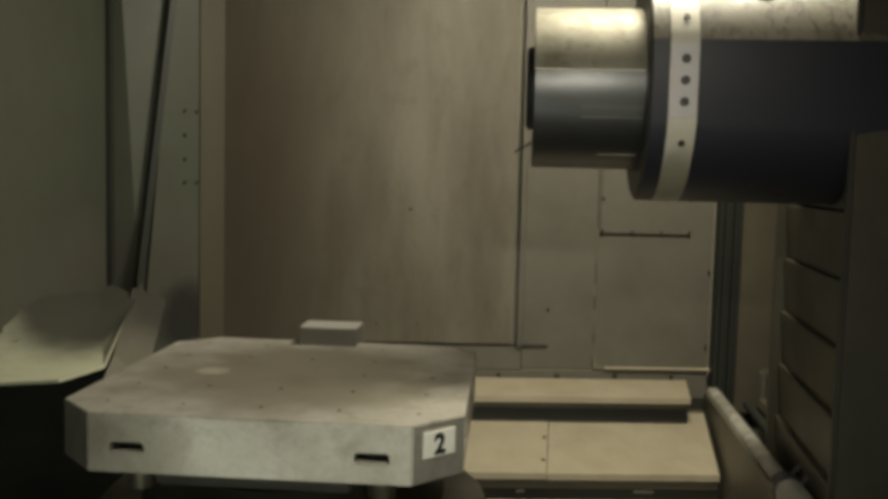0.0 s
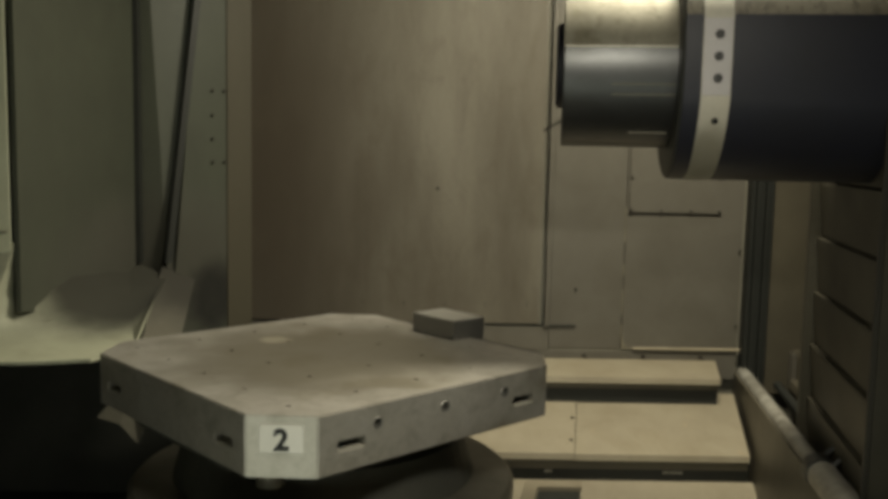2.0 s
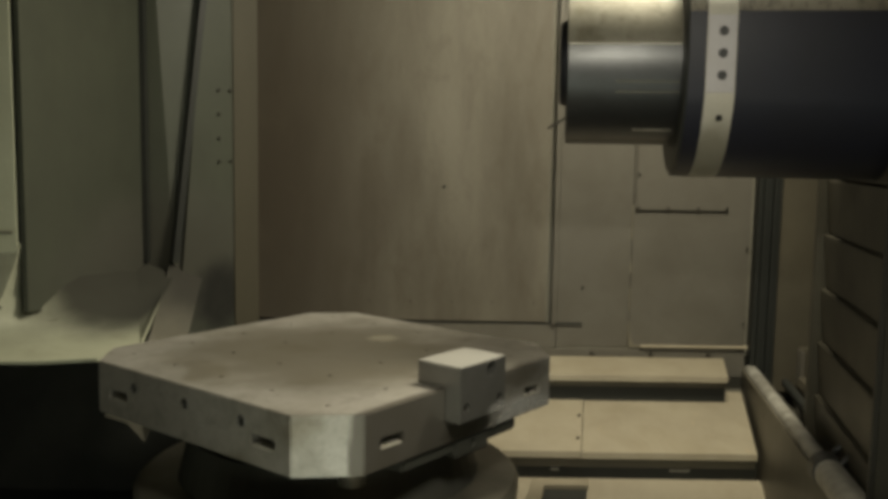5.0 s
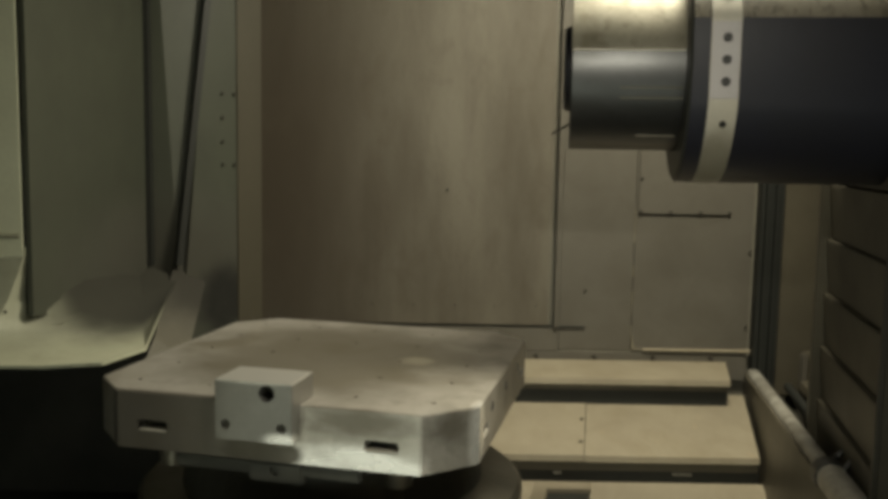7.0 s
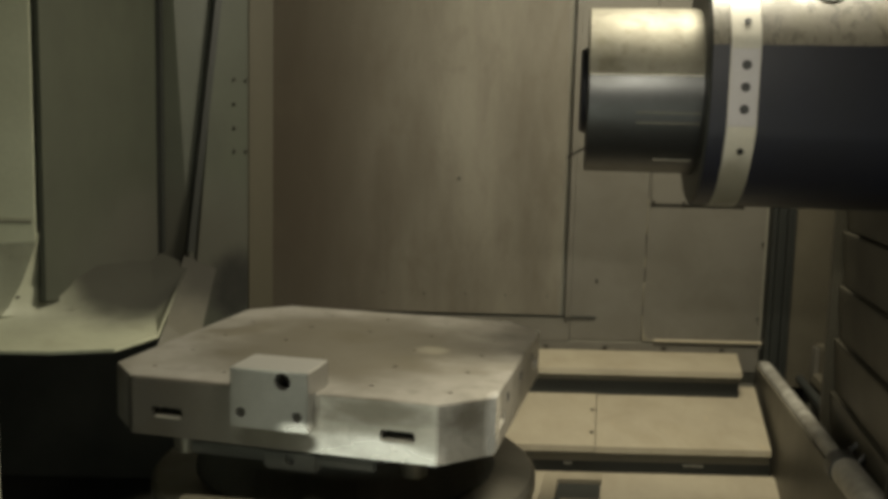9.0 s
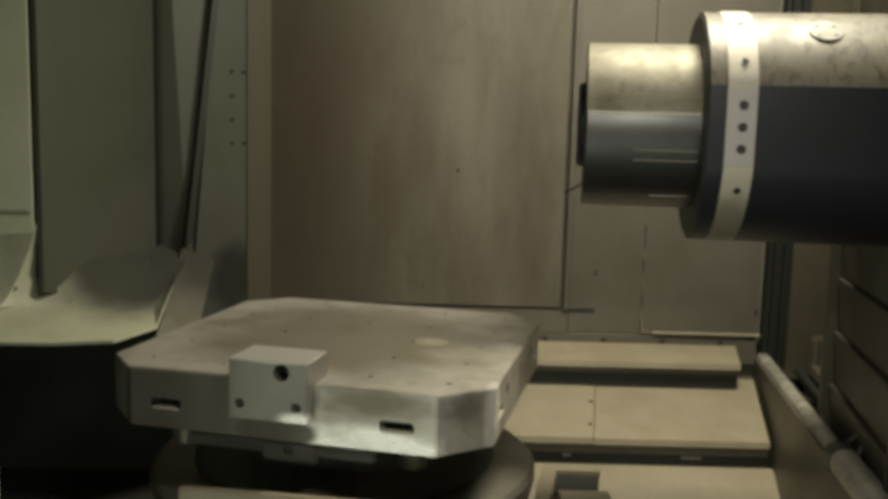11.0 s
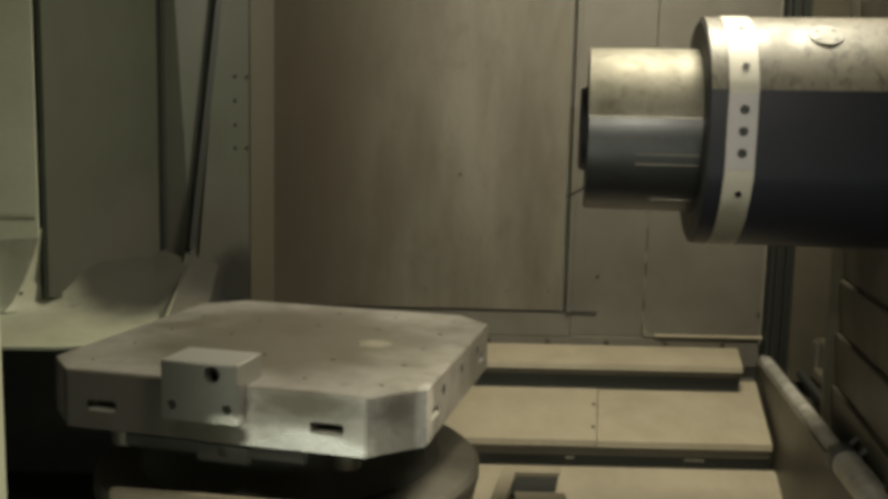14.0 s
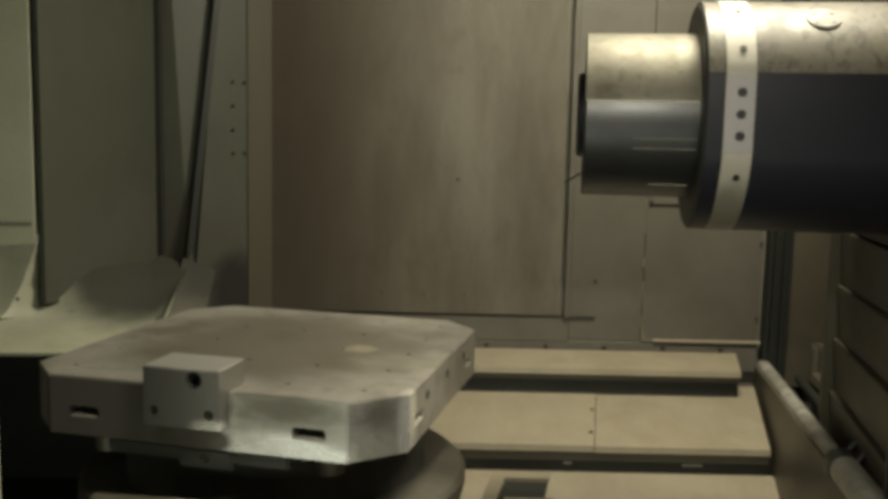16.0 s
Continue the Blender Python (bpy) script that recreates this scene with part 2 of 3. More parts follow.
# ---- mesh helpers ----
def box(bm, x0, x1, y0, y1, z0, z1, bevel=0.0, m=None):
    r = bmesh.ops.create_cube(bm, size=1, matrix=Matrix.LocRotScale(
        ((x0 + x1) / 2, (y0 + y1) / 2, (z0 + z1) / 2), None, (abs(x1 - x0), abs(y1 - y0), abs(z1 - z0))))
    vs = r["verts"]
    if bevel:
        es = list({e for v in vs for e in v.link_edges})
        vs = list({v for f in bmesh.ops.bevel(bm, geom=es, offset=bevel, segments=2, affect="EDGES")["faces"] for v in f.verts} |
                  {v for v in vs if v.is_valid})
    if m:
        bmesh.ops.transform(bm, matrix=m, verts=[v for v in vs if v.is_valid])
    return vs


def cyl(bm, r0, r1, length, m, segments=48, cap=True):
    """A cylinder or cone along z from 0 to length, placed by m."""
    return bmesh.ops.create_cone(bm, cap_ends=cap, segments=segments, radius1=r0, radius2=r1, depth=length,
                                 matrix=m @ Matrix.Translation((0, 0, length / 2)))["verts"]


def prism(bm, pts, axis, a, b):
    """Extrudes a closed outline from a to b along an axis (0 x, 1 y, 2 z)."""
    def at(p, h):
        q = list(p)
        q.insert(axis, h)
        return Vector(q)
    lo, hi = [bm.verts.new(at(p, a)) for p in pts], [bm.verts.new(at(p, b)) for p in pts]
    bm.faces.new(lo)
    bm.faces.new(hi)
    for i in range(len(pts)):
        j = (i + 1) % len(pts)
        bm.faces.new((lo[i], lo[j], hi[j], hi[i]))
    bmesh.ops.recalc_face_normals(bm, faces=bm.faces)


def lathe(bm, profile, segments=64):
    """Turns (x, r) pairs about the x axis."""
    rings = []
    for x, r in profile:
        rings.append([bm.verts.new((x, r * math.cos(a), r * math.sin(a)))
                      for a in (2 * math.pi * k / segments for k in range(segments))])
    for A, B in zip(rings, rings[1:]):
        for k in range(segments):
            j = (k + 1) % segments
            bm.faces.new((A[k], A[j], B[j], B[k]))
    bm.faces.new(rings[0])
    bm.faces.new(rings[-1])
    bmesh.ops.recalc_face_normals(bm, faces=bm.faces)


def arc(bm, profile, a0, a1, segments=40):
    """Turns (x, r) pairs about the x axis through part of a circle, angles from -y upwards in degrees."""
    rings = []
    for x, r in profile:
        rings.append([bm.verts.new((x, -r * math.cos(a), r * math.sin(a)))
                      for a in (radians(a0 + (a1 - a0) * k / segments) for k in range(segments + 1))])
    for A, B in zip(rings, rings[1:]):
        for k in range(segments):
            bm.faces.new((A[k], A[k + 1], B[k + 1], B[k]))
    bmesh.ops.recalc_face_normals(bm, faces=bm.faces)


def sheet(bm, rows, thick):
    """A bent sheet through rows of points, given thickness downwards along its normals."""
    grid = [[bm.verts.new(p) for p in r] for r in rows]
    for a, b in zip(grid, grid[1:]):
        for i in range(len(a) - 1):
            bm.faces.new((a[i], a[i + 1], b[i + 1], b[i]))
    bmesh.ops.recalc_face_normals(bm, faces=bm.faces)
    bmesh.ops.solidify(bm, geom=list(bm.faces), thickness=thick)


def make(name, bm, mat, smooth=False):
    me = bpy.data.meshes.new(name)
    bm.to_mesh(me)
    bm.free()
    me.materials.append(mat)
    if smooth:
        for f in me.polygons:
            f.use_smooth = True
        me.set_sharp_from_angle(angle=radians(35))
    return new(name, me)


def part(name, bm, mat, parent, label="", smooth=False):
    ob = make(name, bm, mat, smooth)
    ob.parent = parent
    if label:
        tagged(ob, label)
    return ob


def shared(name, mesh, parent, m):
    ob = new(name, mesh)
    ob.parent = parent
    ob.matrix_local = m
    return ob


def cut(ob, bm):
    """Cuts the shapes in bm out of ob for good."""
    tool = make("tool", bm, BLACK)
    bpy.context.view_layer.update()
    tool.matrix_world = ob.matrix_world
    mod = ob.modifiers.new("cut", "BOOLEAN")
    mod.object, mod.operation, mod.solver = tool, "DIFFERENCE", "EXACT"
    bpy.context.view_layer.update()
    me = bpy.data.meshes.new_from_object(ob.evaluated_get(bpy.context.evaluated_depsgraph_get()))
    ob.modifiers.clear()
    ob.data = me
    bpy.data.objects.remove(tool)


def thing(name, label, category, kind="", at=(0, 0, 0)):
    ob = new(name)
    ob.location = at
    return tagged(ob, label, category, kind=kind)


def solid(name, mat, parent, *a, bevel=0.0, label=""):
    bm = bmesh.new()
    box(bm, *a, bevel=bevel)
    return part(name, bm, mat, parent, label)


X90 = pose(0, 0, 0, 90)          # z axis to -y
Y90 = pose(0, 0, 0, 0, 90)       # z axis to +x

# a small cap screw, shared; its head points to -y
bm = bmesh.new()
cyl(bm, 0.0045, 0.0038, 0.003, X90, 12)
SCREW_MESH = make("screw", bm, SCREW)
SCREW_ME = SCREW_MESH.data
bpy.data.objects.remove(SCREW_MESH)


def screws(parent, places, turn=None, size=1.0):
    for pl in places:
        shared("screw", SCREW_ME, parent, Matrix.Translation(pl) @ (turn or Matrix()) @ Matrix.Scale(size, 4))


# ---- the enclosure ----
YB = 2.62
bm = bmesh.new()
box(bm, -1.7, 1.7, -1.3, 2.9, 0.38, 0.42)
tagged(make("floor", bm, DARK), "dark oily machine bed under the table", "floor", kind="structure")
bm = bmesh.new()
box(bm, -1.7, 1.7, -1.3, 2.9, 2.72, 2.76)
tagged(make("ceiling", bm, GREY), "grey painted sheet metal enclosure roof", "ceiling", kind="structure")
for nm, a in (("wall_front", (-1.7, 1.7, -1.34, -1.3, 0.42, 2.72)), ("wall_west", (-1.74, -1.7, -1.3, 2.9, 0.42, 2.72)),
              ("wall_east", (1.7, 1.74, -1.3, 2.9, 0.42, 2.72)), ("wall_north", (-1.7, 1.7, 2.9, 2.94, 0.42, 2.72))):
    bm = bmesh.new()
    box(bm, *a)
    tagged(make(nm, bm, DARK), "dark painted sheet metal enclosure wall", "wall", kind="structure")

wall = thing("wall_back", "cream sheet metal splash guard with screwed panels", "wall", "structure")
solid("backing", GREY, wall, -0.60, 1.30, YB + 0.012, YB + 0.045, 0.42, 2.72)
# wide stained panel, its turned-in right edge and the gap beside it
bm = bmesh.new()
box(bm, -0.512, 0.322, YB - 0.010, YB + 0.010, 1.056, 2.72, bevel=0.002)
part("panel", bm, BROWN, wall, "brown-stained brushed metal panel")
solid("edge_strip", PAINT, wall, 0.338, 0.352, YB - 0.014, YB + 0.010, 1.05, 2.72, bevel=0.002, label="folded panel edge")
solid("panel", PAINT, wall, 0.354, 0.5645, YB - 0.002, YB + 0.011, 0.985, 2.72, bevel=0.002)
solid("panel", PAINT, wall, 0.566, 0.905, YB - 0.004, YB + 0.011, 0.985, 2.72, bevel=0.002)
solid("panel", PAINT, wall, 0.572, 0.838, YB - 0.010, YB - 0.005, 1.386, 1.68, bevel=0.0015, label="screwed access plate")
solid("panel", PAINT, wall, -0.512, 0.905, YB - 0.006, YB + 0.010, 0.90, 0.980, bevel=0.002)
solid("panel", GREY, wall, 0.358, 0.905, YB + 0.000, YB + 0.010, 0.98, 0.985)
solid("panel", PAINT, wall, -0.512, 0.3525, YB - 0.0055, YB + 0.010, 0.9803, 1.051, bevel=0.0015, label="strip under the stained panel")
solid("seam", RUBBER, wall, -0.40, 0.43, YB - 0.0075, YB + 0.002, 1.0515, 1.0545, label="dark joint line")
# pale sealant pieces whose colour stands in for glints along the seam
for z0, z1 in ((1.015, 1.06), (1.09, 1.16), (1.20, 1.235), (1.30, 1.40)):
    solid("seam_bead", BEAD, wall, 0.5622, 0.5658, YB - 0.006, YB + 0.004, z0, z1, bevel=0.0012, label="broken pale sealant, seam glints put into its colour")
bm = bmesh.new()
prism(bm, [(0.566, 0.987), (0.61, 0.987), (0.585, 0.993), (0.573, 1.003), (0.569, 1.03), (0.566, 1.03)], 1, YB - 0.0065, YB - 0.003)
part("sealant_corner", bm, BEAD, wall, "smeared sealant in the panel corner")
bm = bmesh.new()
prism(bm, [(YB, 0.994), (YB - 0.013, 0.990), (YB - 0.013, 0.9865), (YB, 0.9865)], 0, 0.60, 0.913)
part("ledge", bm, COVER, wall, "bright folded drip edge")
screws(wall, [(x, YB - 0.0062, 0.963) for x in (-0.23, -0.06, 0.117, 0.289, 0.46, 0.632, 0.80)], size=1.7)
screws(wall, [(x, YB - 0.0102, 1.112) for x in (-0.19, -0.07, 0.05, 0.165, 0.285)], size=0.62)
screws(wall, [(x, YB - 0.0102, 1.392) for x in (0.578, 0.664, 0.75, 0.832)] + [(x, YB - 0.0102, 1.487) for x in (0.578, 0.832)]
       + [(x, YB - 0.0102, 1.60) for x in (0.578, 0.832)])
screws(wall, [(0.428, YB - 0.0022, 1.159), (0.022, YB - 0.0102, 1.445)])

screws(wall, [(0.898, YB - 0.008, z) for z in (1.06, 1.28, 1.50, 1.72)], size=0.9)
# black bellows strip and the narrow panel beside the column
bm = bmesh.new()
for k in range(5):
    box(bm, 0.916 + k * 0.0135, 0.927 + k * 0.0135, YB - 0.03 - 0.008 * (k % 2), YB + 0.01, 0.86, 2.72)
tagged(make("bellows_strip", bm, RUBBER), "black folded rubber strip beside the back panels", "bellows", kind="structure")
bm = bmesh.new()
box(bm, 0.986, 1.10, YB - 0.012, YB + 0.011, 0.86, 2.72, bevel=0.002)
tagged(make("narrow_panel", bm, NARROW), "narrow grey sheet metal panel by the column", "panel", kind="structure")

# ---- left side: angled panels, rubber seals, chute and pale lip ----
left = thing("wall_left", "grey-green angled sheet metal side guard", "wall", "structure")


def upright(name, mat, pts, z1, thick, label=""):
    """An upright sheet along a line of (x, y, z of its foot, x shift of its top)."""
    bm = bmesh.new()
    sheet(bm, [[(x, y, z) for x, y, z, s in pts], [(x + s, y + s * 1.0, z1) for x, y, z, s in pts]], thick)
    return part(name, bm, mat, left, label)


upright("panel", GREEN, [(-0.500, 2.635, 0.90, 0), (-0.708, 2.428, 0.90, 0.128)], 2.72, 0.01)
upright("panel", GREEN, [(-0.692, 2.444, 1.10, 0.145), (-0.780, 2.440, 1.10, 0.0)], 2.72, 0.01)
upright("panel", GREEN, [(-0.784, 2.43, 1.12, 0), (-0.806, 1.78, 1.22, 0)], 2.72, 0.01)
upright("panel", LIP, [(-0.812, 1.775, 1.33, 0), (-1.70, 1.70, 1.33, 0)], 2.72, 0.01, "pale front panel")
bm = bmesh.new()
prism(bm, [(-0.010, -0.01), (0.009, -0.012), (0.010, 0.012), (-0.009, 0.012)], 2, 0, 1.5)
seal = part("seal", bm, RUBBER, left, "black rubber seal")
seal.location = (-0.771, 2.422, 1.24)
bm = bmesh.new()
prism(bm, [(-0.010, -0.01), (0.009, -0.012), (0.010, 0.006), (-0.009, 0.008)], 2, 0, 1.5)
seal = part("seal", bm, RUBBER, left, "black rubber seal")
seal.matrix_local = look((-0.694, 2.428, 1.24), (-0.632, 2.49, 1.90)) @ pose(0, 0, 0, 180)
Q = pose(0, 0, 0, 0, 0, 45)
bm = bmesh.new()
box(bm, 0, 0.08, -0.0125, -0.004, 0, 1.74, bevel=0.0015)
part("corner_strip", bm, TAN, left, "tan stained strip in the corner").matrix_local = pose(-0.572, 2.561, 0.98, 0, 0, 45)
screws(left, [(-0.515 - s + 0.014, 2.62 - s - 0.004, z) for s in (0.095, 0.0695) for z in ((1.70, 1.635, 1.57, 1.507) if s > 0.08 else (1.70, 1.507))], Q)

# the chute falls from the side guard to the lip
up = [(-1.20, 1.76, 1.36), (-0.96, 1.77, 1.358), (-0.806, 1.78, 1.356), (-0.806, 1.99, 1.316), (-0.806, 2.276, 1.283), (-0.80, 2.43, 1.245), (-0.70, 2.44, 1.205)]
lo = [(-1.20, 1.645, 1.15), (-1.02, 1.645, 1.15), (-0.92, 1.646, 1.15), (-0.73, 1.658, 1.15), (-0.63, 1.69, 1.15), (-0.588, 1.81, 1.152), (-0.64, 2.12, 1.198)]
bm = bmesh.new()
prof = [(0, 1), (0.10, 0.76), (0.22, 0.52), (0.36, 0.32), (0.52, 0.19), (0.70, 0.10), (0.88, 0.03), (1, 0)]
sheet(bm, [[(u[0] + (v[0] - u[0]) * a, u[1] + (v[1] - u[1]) * a, v[2] + (u[2] - v[2]) * h) for u, v in zip(up, lo)] for a, h in prof], 0.006)
part("chute", bm, CHUTE, left, "pale chip chute, darker towards the side guard", smooth=True)


def on_chute(c, a):
    """A point of the chute's face at column c (0 to 6) and depth a (0 top, 1 lip)."""
    i = min(int(c), len(up) - 2)
    u, v = Vector(up[i]).lerp(Vector(up[i + 1]), c - i), Vector(lo[i]).lerp(Vector(lo[i + 1]), c - i)
    h = float(np.interp(a, [p[0] for p in prof], [p[1] for p in prof]))
    return Vector((u.x + (v.x - u.x) * a, u.y + (v.y - u.y) * a, v.z + (u.z - v.z) * h))


bm = bmesh.new()
P = [on_chute(c, a) for c, a in ((0.0, 0.52), (1.0, 0.50), (2.0, 0.45), (2.5, 0.46), (3.0, 0.44), (3.4, 0.38))]
for p, q in zip(P, P[1:]):
    cyl(bm, 0.0032, 0.0032, (q - p).length, look(p, q) @ pose(0, 0, 0, 180), 10)
part("crease_bead", bm, CHUTE, left, "pale raised crease along the chute", smooth=True)
for c, a in ((2.05, 0.30), (1.55, 0.34), (1.75, 0.93)):
    bm = bmesh.new()
    cyl(bm, 0.0042, 0.0042, 0.004, Matrix.Translation(on_chute(c, a) - Vector((0, 0, 0.001))), 12)
    part("rivet", bm, SCREW, left)
bm = bmesh.new()
box(bm, -0.90, 0, -0.012, -0.006, 0, 0.004)
part("seam", bm, SOOT, left, "grimy lower seam of the pale panel").matrix_local = pose(-0.815, 1.775, 1.375, 0, 0, 4.8)
bm = bmesh.new()
sheet(bm, [[(-0.715, 2.445, 1.235), (-0.68, 2.46, 1.21), (-0.64, 2.48, 1.185)], [(-0.675, 2.14, 1.10), (-0.64, 2.15, 1.07), (-0.605, 2.16, 1.04)],
           [(-0.675, 1.98, 1.01), (-0.648, 1.975, 0.985), (-0.607, 1.96, 0.955)], [(-0.717, 1.955, 0.957), (-0.668, 1.955, 0.943), (-0.63, 1.955, 0.901)]], 0.005)
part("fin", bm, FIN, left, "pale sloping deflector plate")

# folded sheet metal post of the open door
bm = bmesh.new()
prism(bm, [(-0.536, 1.0), (-0.533, 1.004), (-0.536, 1.05), (-0.539, 1.05), (-0.539, 1.006), (-0.66, 1.006), (-0.66, 1.0)], 2, 0.42, 2.72)
tagged(make("door_post", bm, LIP), "pale green folded sheet metal door post", "door post", kind="structure")

# ---- sloping covers beside the table ----
def skew(bm, y0, k):
    """Leans the ends of a cover along the table's travel."""
    for v in bm.verts:
        v.co.x += (v.co.y - y0) * k


covers = thing("way_covers", "cream painted stepped sheet metal way covers", "cover", "structure")
bm = bmesh.new()
prism(bm, [(2.606, 0.958), (2.444, 0.943), (2.440, 0.928), (2.452, 0.928), (2.606, 0.944)], 0, -0.30, 0.806)
skew(bm, 2.444, 0.22)
part("cover_plate", bm, COVER, covers)
solid("riser", RUBBER, covers, -0.30, 0.803, 2.456, 2.47, 0.78, 0.934)
bm = bmesh.new()
prism(bm, [(2.51, 0.886), (2.226, 0.801), (2.222, 0.786), (2.234, 0.786), (2.51, 0.872)], 0, -0.30, 0.374)
skew(bm, 2.224, 0.17)
part("cover_plate", bm, COVER, covers)
bm = bmesh.new()
prism(bm, [(2.51, 0.8845), (2.226, 0.7995), (2.222, 0.7845), (2.234, 0.7845), (2.51, 0.8705)], 0, 0.376, 0.818)
skew(bm, 2.224, 0.17)
part("cover_plate", bm, COVER, covers)
solid("riser", RUBBER, covers, -0.40, 0.82, 2.232, 2.25, 0.60, 0.79)
bm = bmesh.new()
prism(bm, [(2.231, 0.730), (1.95, 0.638), (1.945, 0.623), (2.231, 0.718)], 0, -0.40, 0.83)
part("cover_plate", bm, COVER, covers)
solid("riser", RUBBER, covers, -0.40, 0.83, 1.96, 1.98, 0.42, 0.628)
# folds of the cream covers, their shade put into a darker brown
solid("fold", NARROW, covers, -0.40, 0.815, 2.226, 2.2315, 0.762, 0.786, label="folded front edge with shade painted in")
solid("fold", NARROW, covers, -0.30, 0.800, 2.446, 2.4555, 0.912, 0.929, label="folded front edge with shade painted in")
for x, w in ((0.30, 0.02), (0.60, 0.05)):
    solid("scuff", PIPE, covers, x, x + w, 2.2295, 2.2312, 0.750, 0.756, label="bare scuff on the fold")
T28 = pose(0, 0, 0, -73)
screws(covers, [(0.391, 2.38, 0.848), (0.374, 2.28, 0.818)], T28)

# side plate and rail along the foot of the column
FAR, NEAR = Vector((0.926, 2.61, 0.922)), Vector((0.705, 1.20, 0.922))
bm = bmesh.new()
sheet(bm, [[FAR + Vector((-0.02, 0, 0.0)), NEAR + Vector((-0.02, 0, 0.0))], [(0.90, 2.61, 0.42), (0.66, 1.2, 0.42)]], 0.006)
tagged(make("side_plate", bm, NARROW), "grey sheet metal plate below the worn rail", "panel", kind="structure")
rail = thing("guide_rail", "worn metal guide rail at the foot of the column", "rail", "structure")
def rod(bm, a, b, r, seg=20):
    cyl(bm, r, r, (Vector(b) - Vector(a)).length, look(a, b) @ pose(0, 0, 0, 180), seg)


MID = FAR.lerp(NEAR, 0.60)
bm = bmesh.new()
rod(bm, FAR, MID, 0.019)
part("tube", bm, PIPE, rail, smooth=True)
bm = bmesh.new()
rod(bm, MID, NEAR, 0.030)
part("tube", bm, PIPE, rail, smooth=True)
bm = bmesh.new()
rod(bm, FAR.lerp(NEAR, 0.575), FAR.lerp(NEAR, 0.605), 0.033, 24)
part("coupling", bm, NOSE, rail, "bright round coupling", smooth=True)
UP = Vector((0.045, 0, 0.045))
bm = bmesh.new()
P = [FAR.lerp(NEAR, k) + UP * h for k, h in ((0.56, 0.5), (0.565, 1.1), (0.60, 1.2), (0.61, 0.4))]
for p, q in zip(P, P[1:]):
    rod(bm, p, q, 0.006, 12)
part("clamp_loop", bm, NOSE, rail, "bent wire clamp", smooth=True)
# sheet metal base covers between rail and column
for dx, z, w, mt in ((0.10, 0.925, 0.055, NARROW), (0.165, 0.945, 0.05, COLUMN), (0.225, 0.965, 0.06, NARROW)):
    bm = bmesh.new()
    a, b = FAR + Vector((dx, -0.09, 0)), NEAR + Vector((dx, 0, 0))
    sheet(bm, [[(a.x, a.y, z - 0.02), (b.x, b.y, z - 0.02)], [(a.x + 0.004, a.y, z), (b.x + 0.004, b.y, z)],
               [(a.x + w, a.y, z + 0.008), (b.x + w, b.y, z + 0.008)]], 0.004)
    part("base_cover", bm, mt, rail, "oily sheet metal strip along the column foot")
solid("foot_block", NARROW, rail, 1.048, 1.12, 2.50, 2.59, 0.86, 1.0, bevel=0.006, label="brown block at the column foot")
solid("foot_strip", PAINT, rail, 1.034, 1.047, 2.52, 2.55, 0.90, 1.0, bevel=0.002, label="pale upright strip")
bm = bmesh.new()
rod(bm, FAR + Vector((0.065, -0.1, -0.01)), NEAR + Vector((0.065, 0, -0.01)), 0.012, 14)
part("hose", bm, RUBBER, rail, "black coolant hose")

# ---- column with slatted cover, turned with the spindle ----
col = thing("column_cover", "dark slatted cover of the machine column", "column", "structure", at=(0.764, 1.541, 0))
col.rotation_euler = (0, 0, radians(-12))
solid("side_sheet", COLUMN, col, 0.008, 0.95, 0.004, 0.02, 0.42, 2.26, bevel=0.003)
solid("corner_strip", SCREW, col, 0.0, 0.009, 0.0, 0.012, 0.42, 2.26, bevel=0.002, label="shiny corner edge")
solid("core", COLUMN, col, 0.05, 0.85, 0.03, 0.56, 0.42, 2.26)
solid("end_strip", COLUMN, col, -0.004, 0.06, 0.562, 0.585, 0.42, 2.26, bevel=0.002)
for k in range(14):
    z = 0.50 + k * 0.125
    bm = bmesh.new()
    prism(bm, [(0.045, z), (0.022, z), (0.012, z + 0.112), (0.012, z + 0.120), (0.045, z + 0.122)], 1, 0.022, 0.56)
    part("slat", bm, COLUMN, col)

# ---- spindle head ----
SX, SY, SPIN = 0.2555, 1.813, -8.0
head = thing("spindle_head", "dark steel spindle head with white band and polished nose", "spindle head", at=(SX, SY, 1.72))
bm = bmesh.new()
arc(bm, [(-0.003, 0.02), (-0.003, 0.1515), (0.0, 0.1545), (0.195, 0.1545), (0.21, 0.153)], 171.6, 368.4)
part("nose", bm, NOSE, head, "dark polished steel nose", smooth=True)
bm = bmesh.new()
arc(bm, [(-0.003, 0.02), (-0.003, 0.153), (-0.0015, 0.1555), (0.195, 0.1555), (0.21, 0.153)], 8.4, 171.6)
part("nose_cap", bm, NOSE_TOP, head, "worn upper half of the nose, top light painted in", smooth=True)
bm = bmesh.new()
lathe(bm, [(-0.016, 0.050), (-0.016, 0.076), (-0.010, 0.081), (0.001, 0.081)])
part("spindle_face", bm, HEAD, head, "dark spindle face ring", smooth=True)


